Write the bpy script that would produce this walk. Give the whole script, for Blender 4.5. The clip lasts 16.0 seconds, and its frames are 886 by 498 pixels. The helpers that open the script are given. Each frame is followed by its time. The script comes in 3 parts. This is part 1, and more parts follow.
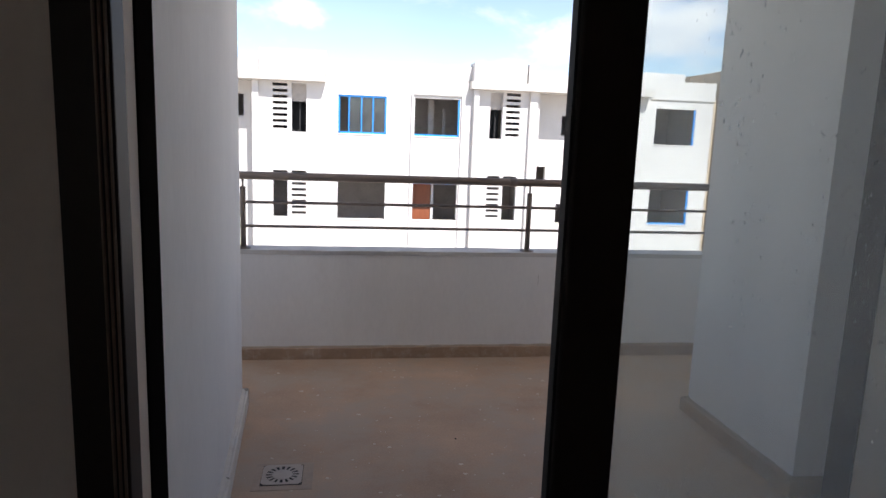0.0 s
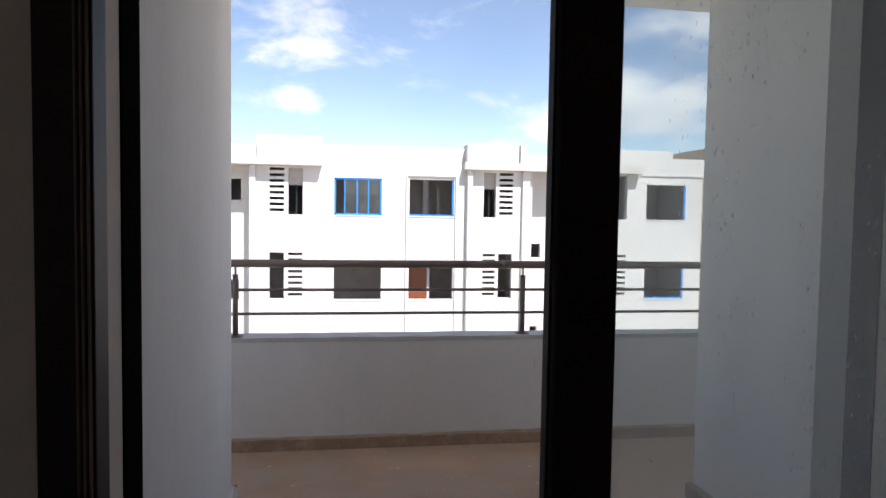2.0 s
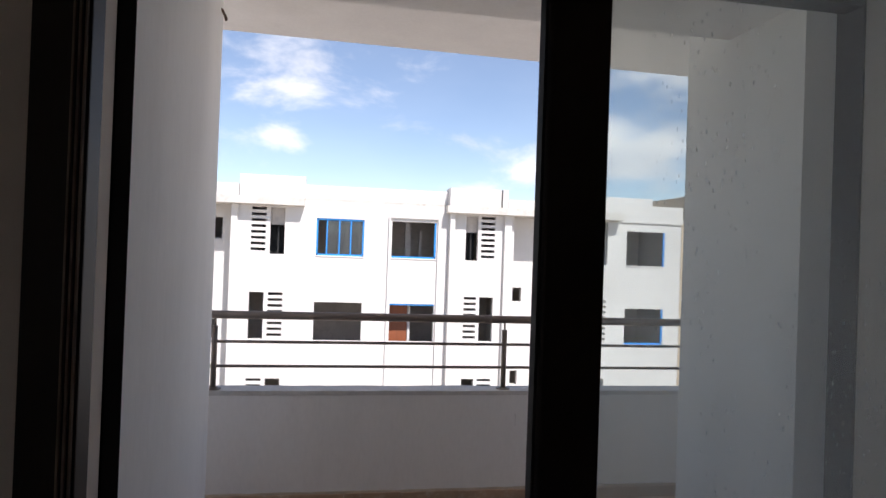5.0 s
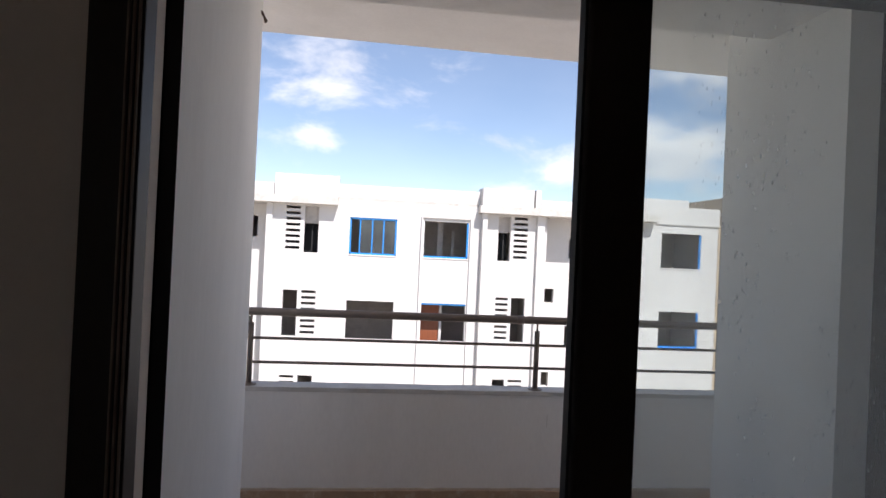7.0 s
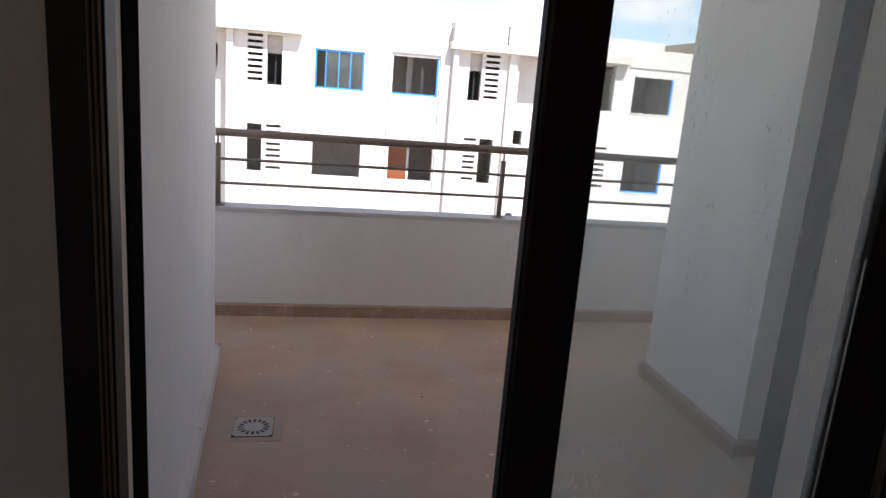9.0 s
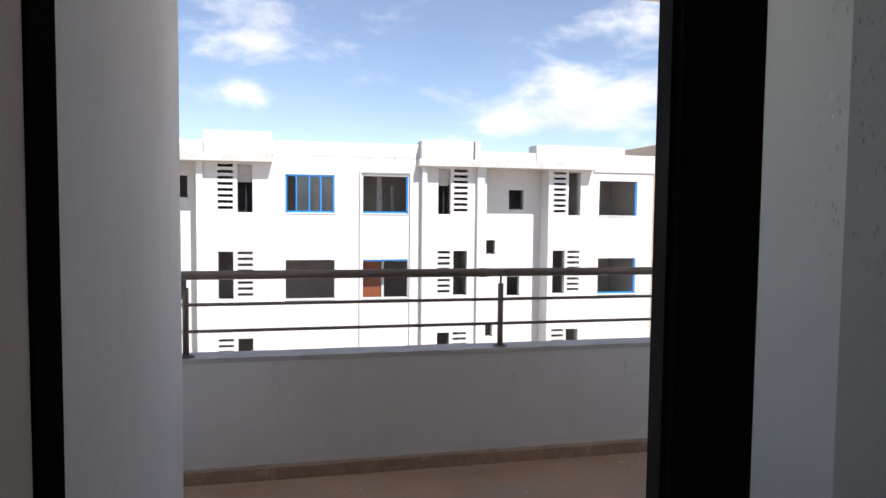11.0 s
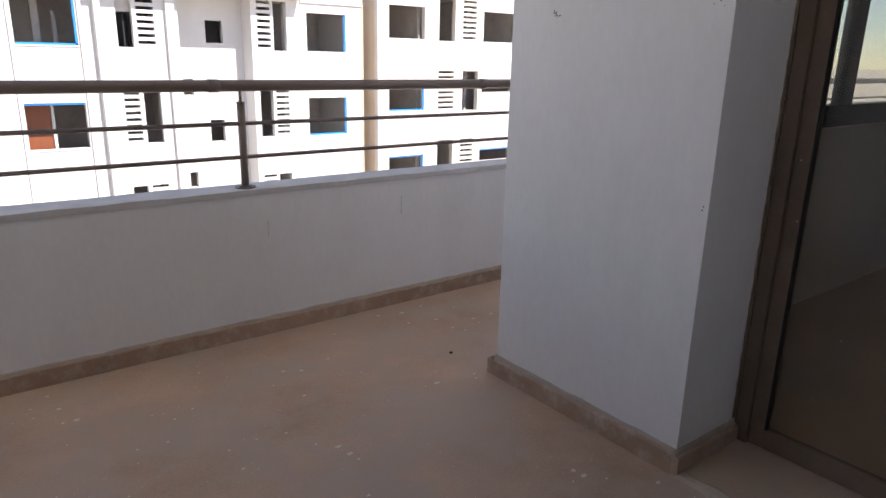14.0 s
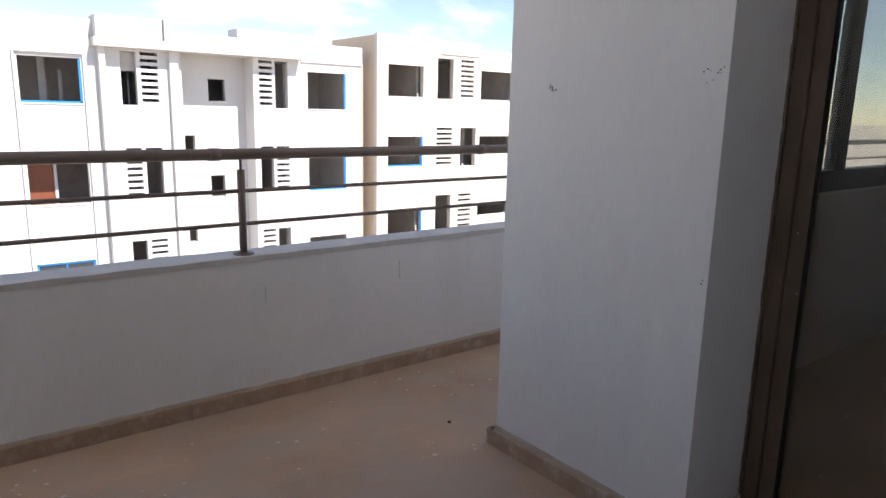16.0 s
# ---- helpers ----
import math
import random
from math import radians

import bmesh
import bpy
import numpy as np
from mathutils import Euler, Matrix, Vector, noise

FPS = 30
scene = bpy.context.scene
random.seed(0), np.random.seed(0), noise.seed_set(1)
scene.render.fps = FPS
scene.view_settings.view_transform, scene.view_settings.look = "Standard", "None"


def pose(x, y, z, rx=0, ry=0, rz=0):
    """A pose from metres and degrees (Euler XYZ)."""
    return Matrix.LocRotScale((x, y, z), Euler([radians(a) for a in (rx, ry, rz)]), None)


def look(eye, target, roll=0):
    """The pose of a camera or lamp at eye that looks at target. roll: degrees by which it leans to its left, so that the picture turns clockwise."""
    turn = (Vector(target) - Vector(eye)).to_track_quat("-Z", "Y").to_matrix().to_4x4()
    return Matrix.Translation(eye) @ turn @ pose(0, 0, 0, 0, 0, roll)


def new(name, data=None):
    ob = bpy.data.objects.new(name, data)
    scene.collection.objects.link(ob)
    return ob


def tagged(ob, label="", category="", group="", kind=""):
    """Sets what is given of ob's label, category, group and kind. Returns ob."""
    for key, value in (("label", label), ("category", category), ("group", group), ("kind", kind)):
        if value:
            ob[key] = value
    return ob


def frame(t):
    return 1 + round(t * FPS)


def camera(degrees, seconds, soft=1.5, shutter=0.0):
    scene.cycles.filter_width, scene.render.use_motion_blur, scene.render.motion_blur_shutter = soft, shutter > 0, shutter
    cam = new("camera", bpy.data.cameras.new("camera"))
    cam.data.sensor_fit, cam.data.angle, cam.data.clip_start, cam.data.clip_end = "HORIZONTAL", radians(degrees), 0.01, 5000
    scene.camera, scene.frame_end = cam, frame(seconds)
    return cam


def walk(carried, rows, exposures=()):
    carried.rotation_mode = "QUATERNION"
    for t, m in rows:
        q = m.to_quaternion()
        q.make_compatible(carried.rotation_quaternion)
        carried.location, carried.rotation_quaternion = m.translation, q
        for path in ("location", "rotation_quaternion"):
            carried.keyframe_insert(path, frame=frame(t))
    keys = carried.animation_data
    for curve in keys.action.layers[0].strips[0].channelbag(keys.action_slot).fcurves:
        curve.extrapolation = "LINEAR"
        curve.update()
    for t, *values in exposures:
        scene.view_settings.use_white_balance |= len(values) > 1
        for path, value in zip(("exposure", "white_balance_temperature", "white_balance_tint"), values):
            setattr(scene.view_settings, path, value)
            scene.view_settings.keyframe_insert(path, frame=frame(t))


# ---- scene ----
cam = camera(66.7, 16.0)
PATH = [
    (0, (0.127, 0.19, 1.301), (0.42, 2.14, 0.969), 2.1),
    (0.5, (0.133, 0.131, 1.298), (0.47, 2.065, 0.911), 3.3),
    (1, (0.128, 0.14, 1.311), (0.39, 2.103, 1.028), 1.1),
    (1.5, (0.129, 0.174, 1.322), (0.379, 2.151, 1.156), 0.9),
    (2, (0.148, 0.199, 1.333), (0.448, 2.174, 1.231), 0.9),
    (2.5, (0.149, 0.187, 1.389), (0.503, 2.154, 1.306), 1.6),
    (3, (0.149, 0.2, 1.377), (0.514, 2.166, 1.336), 2.0),
    (3.5, (0.133, 0.191, 1.388), (0.466, 2.163, 1.37), 2.1),
    (4, (0.132, 0.178, 1.406), (0.493, 2.146, 1.403), 2.2),
    (6.5, (0.145, 0.213, 1.412), (0.438, 2.191, 1.447), 2.0),
    (7, (0.127, 0.18, 1.41), (0.385, 2.163, 1.426), 2.6),
    (7.5, (0.13, 0.136, 1.397), (0.437, 2.103, 1.202), 2.5),
    (8, (0.138, 0.112, 1.311), (0.407, 2.021, 0.836), 4.6),
    (10.5, (0.086, 0.296, 1.378), (0.631, 2.21, 1.177), 3.2),
    (11, (0.086, 0.515, 1.38), (0.526, 2.463, 1.267), 0.6),
    (11.5, (0.16, 0.862, 1.413), (0.538, 2.823, 1.309), 1.7),
    (12, (0.15, 1.169, 1.405), (0.828, 3.05, 1.373), -0.7),
    (12.5, (0.168, 1.349, 1.352), (1.175, 3.076, 1.284), -2.0),
    (13, (0.209, 1.396, 1.234), (1.384, 2.973, 0.869), 1.2),
    (13.5, (0.204, 1.39, 1.187), (1.391, 2.918, 0.679), 2.1),
    (14, (0.196, 1.385, 1.174), (1.369, 2.909, 0.624), 1.3),
    (14.5, (0.191, 1.38, 1.164), (1.357, 2.894, 0.573), 1.9),
    (15, (0.189, 1.38, 1.16), (1.362, 2.891, 0.576), 2.4),
    (15.5, (0.188, 1.381, 1.162), (1.355, 2.899, 0.584), 2.2),
    (16, (0.207, 1.402, 1.226), (1.404, 2.954, 0.829), 1.3),
]
walk(cam, [(t, look(eye, target, roll)) for t, eye, target, roll in PATH],
     [(0.0, 1.15, 6500, 15), (0.5, 1.32, 6550, 15), (1.0, 1.07, 6500, 15), (1.5, 0.99, 6500, 15), (2.0, 0.92, 6500, 15), (4.0, 0.77, 6550, 16), (7.0, 0.77, 6550, 16),
      (8.0, 1.35, 6750, 17), (8.6, 1.35, 6750, 17), (10.5, 1.05, 6550, 15), (11.0, 0.72, 6450, 15), (11.5, 0.32, 6500, 15), (12.0, 0.10, 6450, 14), (12.5, 0.06, 6400, 14),
      (13.0, 0.52, 6500, 15), (13.5, 1.12, 6650, 17), (14.5, 1.27, 6600, 17), (15.5, 1.27, 6600, 17), (16.0, 1.09, 6500, 15)])

# ---- world, sun, exposure ----
SUN = Vector((0.33, -1.0, 1.30)).normalized()
world = bpy.data.worlds.new("sky")
scene.world = world
world.use_nodes = True
wt = world.node_tree
wt.nodes.clear()


def wnode(kind, **kw):
    n = wt.nodes.new(kind)
    for k, v in kw.items():
        n.inputs[k].default_value = v
    return n


sky = wt.nodes.new("ShaderNodeTexSky")
sky.sky_type, sky.sun_disc = "NISHITA", False
sky.sun_elevation, sky.sun_rotation = math.asin(SUN.z), math.atan2(SUN.x, SUN.y)
sky.air_density, sky.dust_density, sky.ozone_density = 0.95, 0.2, 1.0
sky.altitude = 1200
coord = wt.nodes.new("ShaderNodeTexCoord")
squash = wt.nodes.new("ShaderNodeMapping")
squash.inputs["Scale"].default_value = (1.0, 1.0, 2.1)
squash.inputs["Location"].default_value = (0.35, 0.0, 0.1)
puffs = wnode("ShaderNodeTexNoise", Scale=7.5, Detail=9.0, Roughness=0.56, Distortion=0.25)
banks = wnode("ShaderNodeTexNoise", Scale=1.6, Detail=3.0, Roughness=0.5)
both = wt.nodes.new("ShaderNodeMath")
both.operation = "MULTIPLY_ADD"
both.inputs[1].default_value = 0.55
# more cloud low down and to both sides; left bank unseen, added for fill
split = wt.nodes.new("ShaderNodeSeparateXYZ")
low = wt.nodes.new("ShaderNodeMapRange")
low.inputs[1].default_value, low.inputs[2].default_value = 0.05, 0.42
low.inputs[3].default_value, low.inputs[4].default_value = -0.01, -0.05
side = wt.nodes.new("ShaderNodeMapRange")
side.inputs[1].default_value, side.inputs[2].default_value = 0.05, 0.6
side.inputs[3].default_value, side.inputs[4].default_value = -0.03, 0.10
aside = wt.nodes.new("ShaderNodeMath")
aside.operation = "ABSOLUTE"
# broken cloud thickens towards the zenith, out of view, added to brighten the balcony
high = wt.nodes.new("ShaderNodeMapRange")
high.inputs[1].default_value, high.inputs[2].default_value = 0.36, 0.85
high.inputs[3].default_value, high.inputs[4].default_value = 0.0, 0.18
add0 = wt.nodes.new("ShaderNodeMath")
add1 = wt.nodes.new("ShaderNodeMath")
add2 = wt.nodes.new("ShaderNodeMath")
mask = wt.nodes.new("ShaderNodeMapRange")
mask.interpolation_type = "SMOOTHSTEP"
mask.inputs[1].default_value, mask.inputs[2].default_value = 0.89, 1.20
mask.inputs[3].default_value, mask.inputs[4].default_value = 0.06, 0.86
tone = wt.nodes.new("ShaderNodeValToRGB")
tone.color_ramp.elements[0].position, tone.color_ramp.elements[0].color = 0.35, (1.0, 0.985, 0.96, 1)
tone.color_ramp.elements[1].position, tone.color_ramp.elements[1].color = 0.72, (0.60, 0.64, 0.70, 1)
shade_noise = wnode("ShaderNodeTexNoise", Scale=6.5, Detail=4.0)
bg_sky = wnode("ShaderNodeBackground", Strength=0.096)
bg_cloud = wnode("ShaderNodeBackground", Strength=0.88)
mixw = wt.nodes.new("ShaderNodeMixShader")
wout = wt.nodes.new("ShaderNodeOutputWorld")
L = wt.links.new
# the separate clouds: direction, half width, weight
CLOUDS = (((-0.054, 0.986, 0.160), 0.055, 0.30), ((0.395, 0.906, 0.150), 0.12, 0.36), ((-0.07, 0.962, 0.275), 0.14, 0.24),
          ((0.56, 0.79, 0.235), 0.26, 0.28), ((0.25, 0.953, 0.125), 0.11, 0.15), ((0.188, 0.939, 0.288), 0.07, 0.12))
heap = None
for way, wide, weight in CLOUDS:
    off = wt.nodes.new("ShaderNodeVectorMath")
    off.operation = "SUBTRACT"
    off.inputs[1].default_value = way
    flat = wt.nodes.new("ShaderNodeVectorMath")
    flat.operation = "MULTIPLY"
    flat.inputs[1].default_value = (1, 1, 2.0)
    size = wt.nodes.new("ShaderNodeVectorMath")
    size.operation = "LENGTH"
    fall = wt.nodes.new("ShaderNodeMapRange")
    fall.interpolation_type = "SMOOTHSTEP"
    fall.inputs[1].default_value, fall.inputs[2].default_value = 0.0, wide * 1.5
    fall.inputs[3].default_value, fall.inputs[4].default_value = weight, 0.0
    wt.links.new(coord.outputs["Generated"], off.inputs[0])
    wt.links.new(off.outputs[0], flat.inputs[0])
    wt.links.new(flat.outputs[0], size.inputs[0])
    wt.links.new(size.outputs["Value"], fall.inputs[0])
    if heap is None:
        heap = fall.outputs[0]
    else:
        plus = wt.nodes.new("ShaderNodeMath")
        wt.links.new(heap, plus.inputs[0])
        wt.links.new(fall.outputs[0], plus.inputs[1])
        heap = plus.outputs[0]
L(coord.outputs["Generated"], squash.inputs[0])
L(coord.outputs["Generated"], split.inputs[0])
L(squash.outputs[0], puffs.inputs["Vector"])
L(squash.outputs[0], banks.inputs["Vector"])
L(squash.outputs[0], shade_noise.inputs["Vector"])
L(puffs.outputs[0], both.inputs[2])
L(banks.outputs[0], both.inputs[0])
L(split.outputs[2], low.inputs[0])
L(split.outputs[0], aside.inputs[0])
L(aside.outputs[0], side.inputs[0])
L(split.outputs[2], high.inputs[0])
L(low.outputs[0], add0.inputs[0])
L(high.outputs[0], add0.inputs[1])
L(add0.outputs[0], add1.inputs[0])
L(side.outputs[0], add1.inputs[1])
add3 = wt.nodes.new("ShaderNodeMath")
L(heap, add3.inputs[0])
L(add1.outputs[0], add3.inputs[1])
L(add3.outputs[0], add2.inputs[0])
L(both.outputs[0], add2.inputs[1])
L(add2.outputs[0], mask.inputs[0])
L(shade_noise.outputs[0], tone.inputs[0])
L(tone.outputs[0], bg_cloud.inputs[0])
L(sky.outputs[0], bg_sky.inputs[0])
L(mask.outputs[0], mixw.inputs[0])
L(bg_sky.outputs[0], mixw.inputs[1])
L(bg_cloud.outputs[0], mixw.inputs[2])
L(mixw.outputs[0], wout.inputs[0])

sun = new("sun", bpy.data.lights.new("sun", "SUN"))
sun.data.energy, sun.data.angle, sun.data.color = 4.2, radians(0.55), (1.0, 0.985, 0.96)
sun.rotation_euler = SUN.to_track_quat("Z", "Y").to_euler()


# ---- materials ----
def material(name, color, rough=0.6, metal=0.0, gloss=0.5, vary=0.12, stain=None, amount=0.0, fine=60.0, coarse=1.6, bump=0.15, per_piece=0.0, stretch=(1, 1, 1), spread=(0.5, 0.78)):
    """A surface with grain at a fine scale, patches at a coarse one, and stains of a second colour."""
    m = bpy.data.materials.new(name)
    m.use_nodes = True
    t = m.node_tree
    n, link = t.nodes, t.links.new
    b = n["Principled BSDF"]
    b.inputs["Roughness"].default_value, b.inputs["Metallic"].default_value = rough, metal
    b.inputs["Specular IOR Level"].default_value = gloss
    geo = n.new("ShaderNodeNewGeometry")
    mp = n.new("ShaderNodeMapping")
    mp.inputs["Scale"].default_value = stretch
    link(geo.outputs["Position"], mp.inputs[0])
    n1 = n.new("ShaderNodeTexNoise")
    n1.inputs["Scale"].default_value, n1.inputs["Detail"].default_value = fine, 5
    n2 = n.new("ShaderNodeTexNoise")
    n2.inputs["Scale"].default_value, n2.inputs["Detail"].default_value, n2.inputs["Roughness"].default_value = coarse, 7, 0.62
    link(mp.outputs[0], n1.inputs[0])
    link(mp.outputs[0], n2.inputs[0])
    s = n.new("ShaderNodeMath")
    s.operation = "MULTIPLY_ADD"
    s.inputs[1].default_value = 0.35
    link(n1.outputs[0], s.inputs[0])
    link(n2.outputs[0], s.inputs[2])
    r = n.new("ShaderNodeMapRange")
    r.inputs[1].default_value, r.inputs[2].default_value = 0.4, 0.95
    r.inputs[3].default_value, r.inputs[4].default_value = 1 - vary, 1 + vary * 0.6
    link(s.outputs[0], r.inputs[0])
    hsv = n.new("ShaderNodeHueSaturation")
    hsv.inputs["Color"].default_value = (*color, 1)
    link(r.outputs[0], hsv.inputs["Value"])
    out = hsv.outputs[0]
    if per_piece:
        oi = n.new("ShaderNodeObjectInfo")
        pr = n.new("ShaderNodeMapRange")
        pr.inputs[3].default_value, pr.inputs[4].default_value = 1 - per_piece, 1 + per_piece
        link(oi.outputs["Random"], pr.inputs[0])
        h2 = n.new("ShaderNodeHueSaturation")
        link(out, h2.inputs["Color"])
        link(pr.outputs[0], h2.inputs["Value"])
        out = h2.outputs[0]
    if stain:
        n3 = n.new("ShaderNodeTexNoise")
        n3.inputs["Scale"].default_value, n3.inputs["Detail"].default_value, n3.inputs["Roughness"].default_value = coarse * 1.7, 8, 0.7
        link(mp.outputs[0], n3.inputs[0])
        sr = n.new("ShaderNodeMapRange")
        sr.inputs[1].default_value, sr.inputs[2].default_value, sr.inputs[4].default_value = *spread, amount
        link(n3.outputs[0], sr.inputs[0])
        mx = n.new("ShaderNodeMix")
        mx.data_type = "RGBA"
        link(sr.outputs[0], mx.inputs[0])
        link(out, mx.inputs[6])
        mx.inputs[7].default_value = (*stain, 1)
        out = mx.outputs[2]
    link(out, b.inputs["Base Color"])
    if bump:
        bp = n.new("ShaderNodeBump")
        bp.inputs["Strength"].default_value, bp.inputs["Distance"].default_value = bump, 0.004
        link(s.outputs[0], bp.inputs["Height"])
        link(bp.outputs[0], b.inputs["Normal"])
    return m


def glass(name, dust, tint=(0.92, 0.96, 0.95), spots=True, dust_color=(0.62, 0.66, 0.66)):
    """A window pane with a film of dust and a few dried drops."""
    m = bpy.data.materials.new(name)
    m.use_nodes = True
    n, link = m.node_tree.nodes, m.node_tree.links.new
    n.clear()
    out = n.new("ShaderNodeOutputMaterial")
    clear = n.new("ShaderNodeBsdfTransparent")
    clear.inputs[0].default_value = (*tint, 1)
    gloss = n.new("ShaderNodeBsdfGlossy")
    gloss.inputs["Roughness"].default_value = 0.03
    rim = n.new("ShaderNodeLayerWeight")
    steep = n.new("ShaderNodeMath")
    steep.operation = "POWER"
    steep.inputs[1].default_value = 4.0
    link(rim.outputs["Facing"], steep.inputs[0])
    fres = n.new("ShaderNodeMath")
    fres.operation = "MULTIPLY_ADD"
    fres.inputs[1].default_value, fres.inputs[2].default_value = 0.5, 0.03
    link(steep.outputs[0], fres.inputs[0])
    film = n.new("ShaderNodeBsdfDiffuse")
    film.inputs[0].default_value = (*dust_color, 1)
    back = n.new("ShaderNodeBsdfTranslucent")
    back.inputs[0].default_value = (*dust_color, 1)
    grime = n.new("ShaderNodeMixShader")
    grime.inputs[0].default_value = 0.55
    link(film.outputs[0], grime.inputs[1])
    link(back.outputs[0], grime.inputs[2])
    geo = n.new("ShaderNodeNewGeometry")
    mp = n.new("ShaderNodeMapping")
    mp.inputs["Scale"].default_value = (1, 1, 0.35)
    link(geo.outputs["Position"], mp.inputs[0])
    cloud = n.new("ShaderNodeTexNoise")
    cloud.inputs["Scale"].default_value, cloud.inputs["Detail"].default_value = 5.0, 2
    link(mp.outputs[0], cloud.inputs[0])
    fac = n.new("ShaderNodeMapRange")
    fac.inputs[1].default_value, fac.inputs[2].default_value = 0.3, 0.75
    fac.inputs[3].default_value, fac.inputs[4].default_value = dust * 0.75, dust * 1.3
    link(cloud.outputs[0], fac.inputs[0])
    level = fac.outputs[0]
    if spots:
        drops = n.new("ShaderNodeTexVoronoi")
        drops.inputs["Scale"].default_value = 110
        link(mp.outputs[0], drops.inputs["Vector"])
        dot = n.new("ShaderNodeMapRange")
        dot.inputs[1].default_value, dot.inputs[2].default_value = 0.10, 0.16
        dot.inputs[3].default_value, dot.inputs[4].default_value = 0.15, 0.0
        link(drops.outputs["Distance"], dot.inputs[0])
        where = n.new("ShaderNodeMapRange")
        where.inputs[1].default_value, where.inputs[2].default_value = 0.35, 0.65
        link(cloud.outputs[0], where.inputs[0])
        mul = n.new("ShaderNodeMath")
        mul.operation = "MULTIPLY"
        link(dot.outputs[0], mul.inputs[0])
        link(where.outputs[0], mul.inputs[1])
        plus = n.new("ShaderNodeMath")
        link(mul.outputs[0], plus.inputs[0])
        link(level, plus.inputs[1])
        level = plus.outputs[0]
    a = n.new("ShaderNodeMixShader")
    link(level, a.inputs[0])
    link(clear.outputs[0], a.inputs[1])
    link(grime.outputs[0], a.inputs[2])
    b = n.new("ShaderNodeMixShader")
    link(fres.outputs[0], b.inputs[0])
    link(a.outputs[0], b.inputs[1])
    link(gloss.outputs[0], b.inputs[2])
    link(b.outputs[0], out.inputs[0])
    return m


PLASTER = material("white_plaster", (0.885, 0.87, 0.85), 0.85, vary=0.09, stain=(0.71, 0.685, 0.66), amount=0.45, fine=55, coarse=1.2, bump=0.16, stretch=(1, 1, 0.4))
ROOM_PAINT = material("room_paint", (0.74, 0.66, 0.58), 0.8, vary=0.08, bump=0.15)
COPING = material("rough_coping", (0.66, 0.64, 0.61), 0.9, vary=0.2, stain=(0.46, 0.44, 0.41), amount=0.5, fine=70, coarse=4, bump=0.5)
FLOOR = material("dusty_floor", (0.56, 0.39, 0.275), 0.7, vary=0.36, stain=(0.47, 0.385, 0.31), spread=(0.42, 0.62), amount=0.9, fine=120, coarse=1.5, bump=0.3)
FLOOR_IN = material("room_floor", (0.40, 0.33, 0.27), 0.4, vary=0.1, bump=0.05)
SKIRT = material("skirting_tile", (0.43, 0.30, 0.21), 0.6, vary=0.2, stain=(0.58, 0.51, 0.43), amount=1.0, fine=60, coarse=8, bump=0.4, per_piece=0.06)
SKIRT_WHITE = material("whitewashed_skirting", (0.74, 0.70, 0.65), 0.75, vary=0.15, stain=(0.52, 0.44, 0.37), amount=0.5, fine=60, coarse=6, bump=0.3, per_piece=0.04)
MORTAR = material("mortar_edge", (0.45, 0.385, 0.31), 0.95, vary=0.2, stain=(0.36, 0.31, 0.27), amount=0.6, fine=80, coarse=9, bump=0.6)
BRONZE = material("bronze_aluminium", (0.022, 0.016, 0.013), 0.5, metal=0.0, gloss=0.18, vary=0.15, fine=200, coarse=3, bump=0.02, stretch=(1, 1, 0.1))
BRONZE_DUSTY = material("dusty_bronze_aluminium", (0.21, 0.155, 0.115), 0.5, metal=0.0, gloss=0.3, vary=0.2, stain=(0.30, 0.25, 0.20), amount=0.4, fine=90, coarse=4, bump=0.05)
GUIDE = material("dull_dark_guide", (0.012, 0.010, 0.009), 0.9, gloss=0.0, vary=0.2, bump=0.02)
SEAL_AND_SHADE = material("black_seal_and_shade", (0.012, 0.012, 0.012), 0.7, vary=0.1, bump=0.0)
BARE_METAL = material("bare_track_edge", (0.45, 0.44, 0.43), 0.3, metal=0.9, vary=0.1, bump=0.0)
STEEL = material("grey_rail_metal", (0.22, 0.175, 0.145), 0.45, metal=0.25, vary=0.15, stain=(0.18, 0.15, 0.13), amount=0.4, fine=120, coarse=6, bump=0.05)
FACADE = material("white_facade", (0.60, 0.582, 0.56), 0.9, vary=0.08, stain=(0.49, 0.46, 0.43), amount=0.45, fine=20, coarse=0.35, bump=0.2, stretch=(1, 1, 0.5))
FACADE_B = material("cream_facade", (0.60, 0.55, 0.49), 0.9, vary=0.08, stain=(0.55, 0.46, 0.37), amount=0.4, fine=20, coarse=0.4, bump=0.2, stretch=(1, 1, 0.5))
SIDE_WALL = material("tan_render", (0.62, 0.49, 0.36), 0.9, vary=0.12, stain=(0.45, 0.34, 0.24), amount=0.4, fine=20, coarse=0.5, bump=0.3)
WORN = material("weathered_concrete", (0.54, 0.515, 0.475), 0.95, vary=0.15, stain=(0.33, 0.295, 0.25), amount=0.8, fine=12, coarse=1.2, bump=0.4)
INSIDE = material("grey_render", (0.56, 0.52, 0.48), 0.95, vary=0.18, stain=(0.2, 0.18, 0.16), amount=0.5, fine=15, coarse=0.8, bump=0.2)
BLUE = material("blue_paint", (0.015, 0.25, 0.70), 0.45, vary=0.1, fine=40, coarse=3, bump=0.03)
BROWN_DOOR = material("brown_door_wood", (0.24, 0.07, 0.026), 0.5, vary=0.15, fine=25, coarse=2, bump=0.05, stretch=(6, 6, 0.6))
ASPHALT = material("dusty_ground", (0.46, 0.40, 0.33), 0.95, vary=0.2, stain=(0.34, 0.29, 0.24), amount=0.5, fine=8, coarse=0.15, bump=0.2)
SPLASH = material("white_paint_drops", (0.74, 0.66, 0.56), 0.8, vary=0.15, bump=0.1)
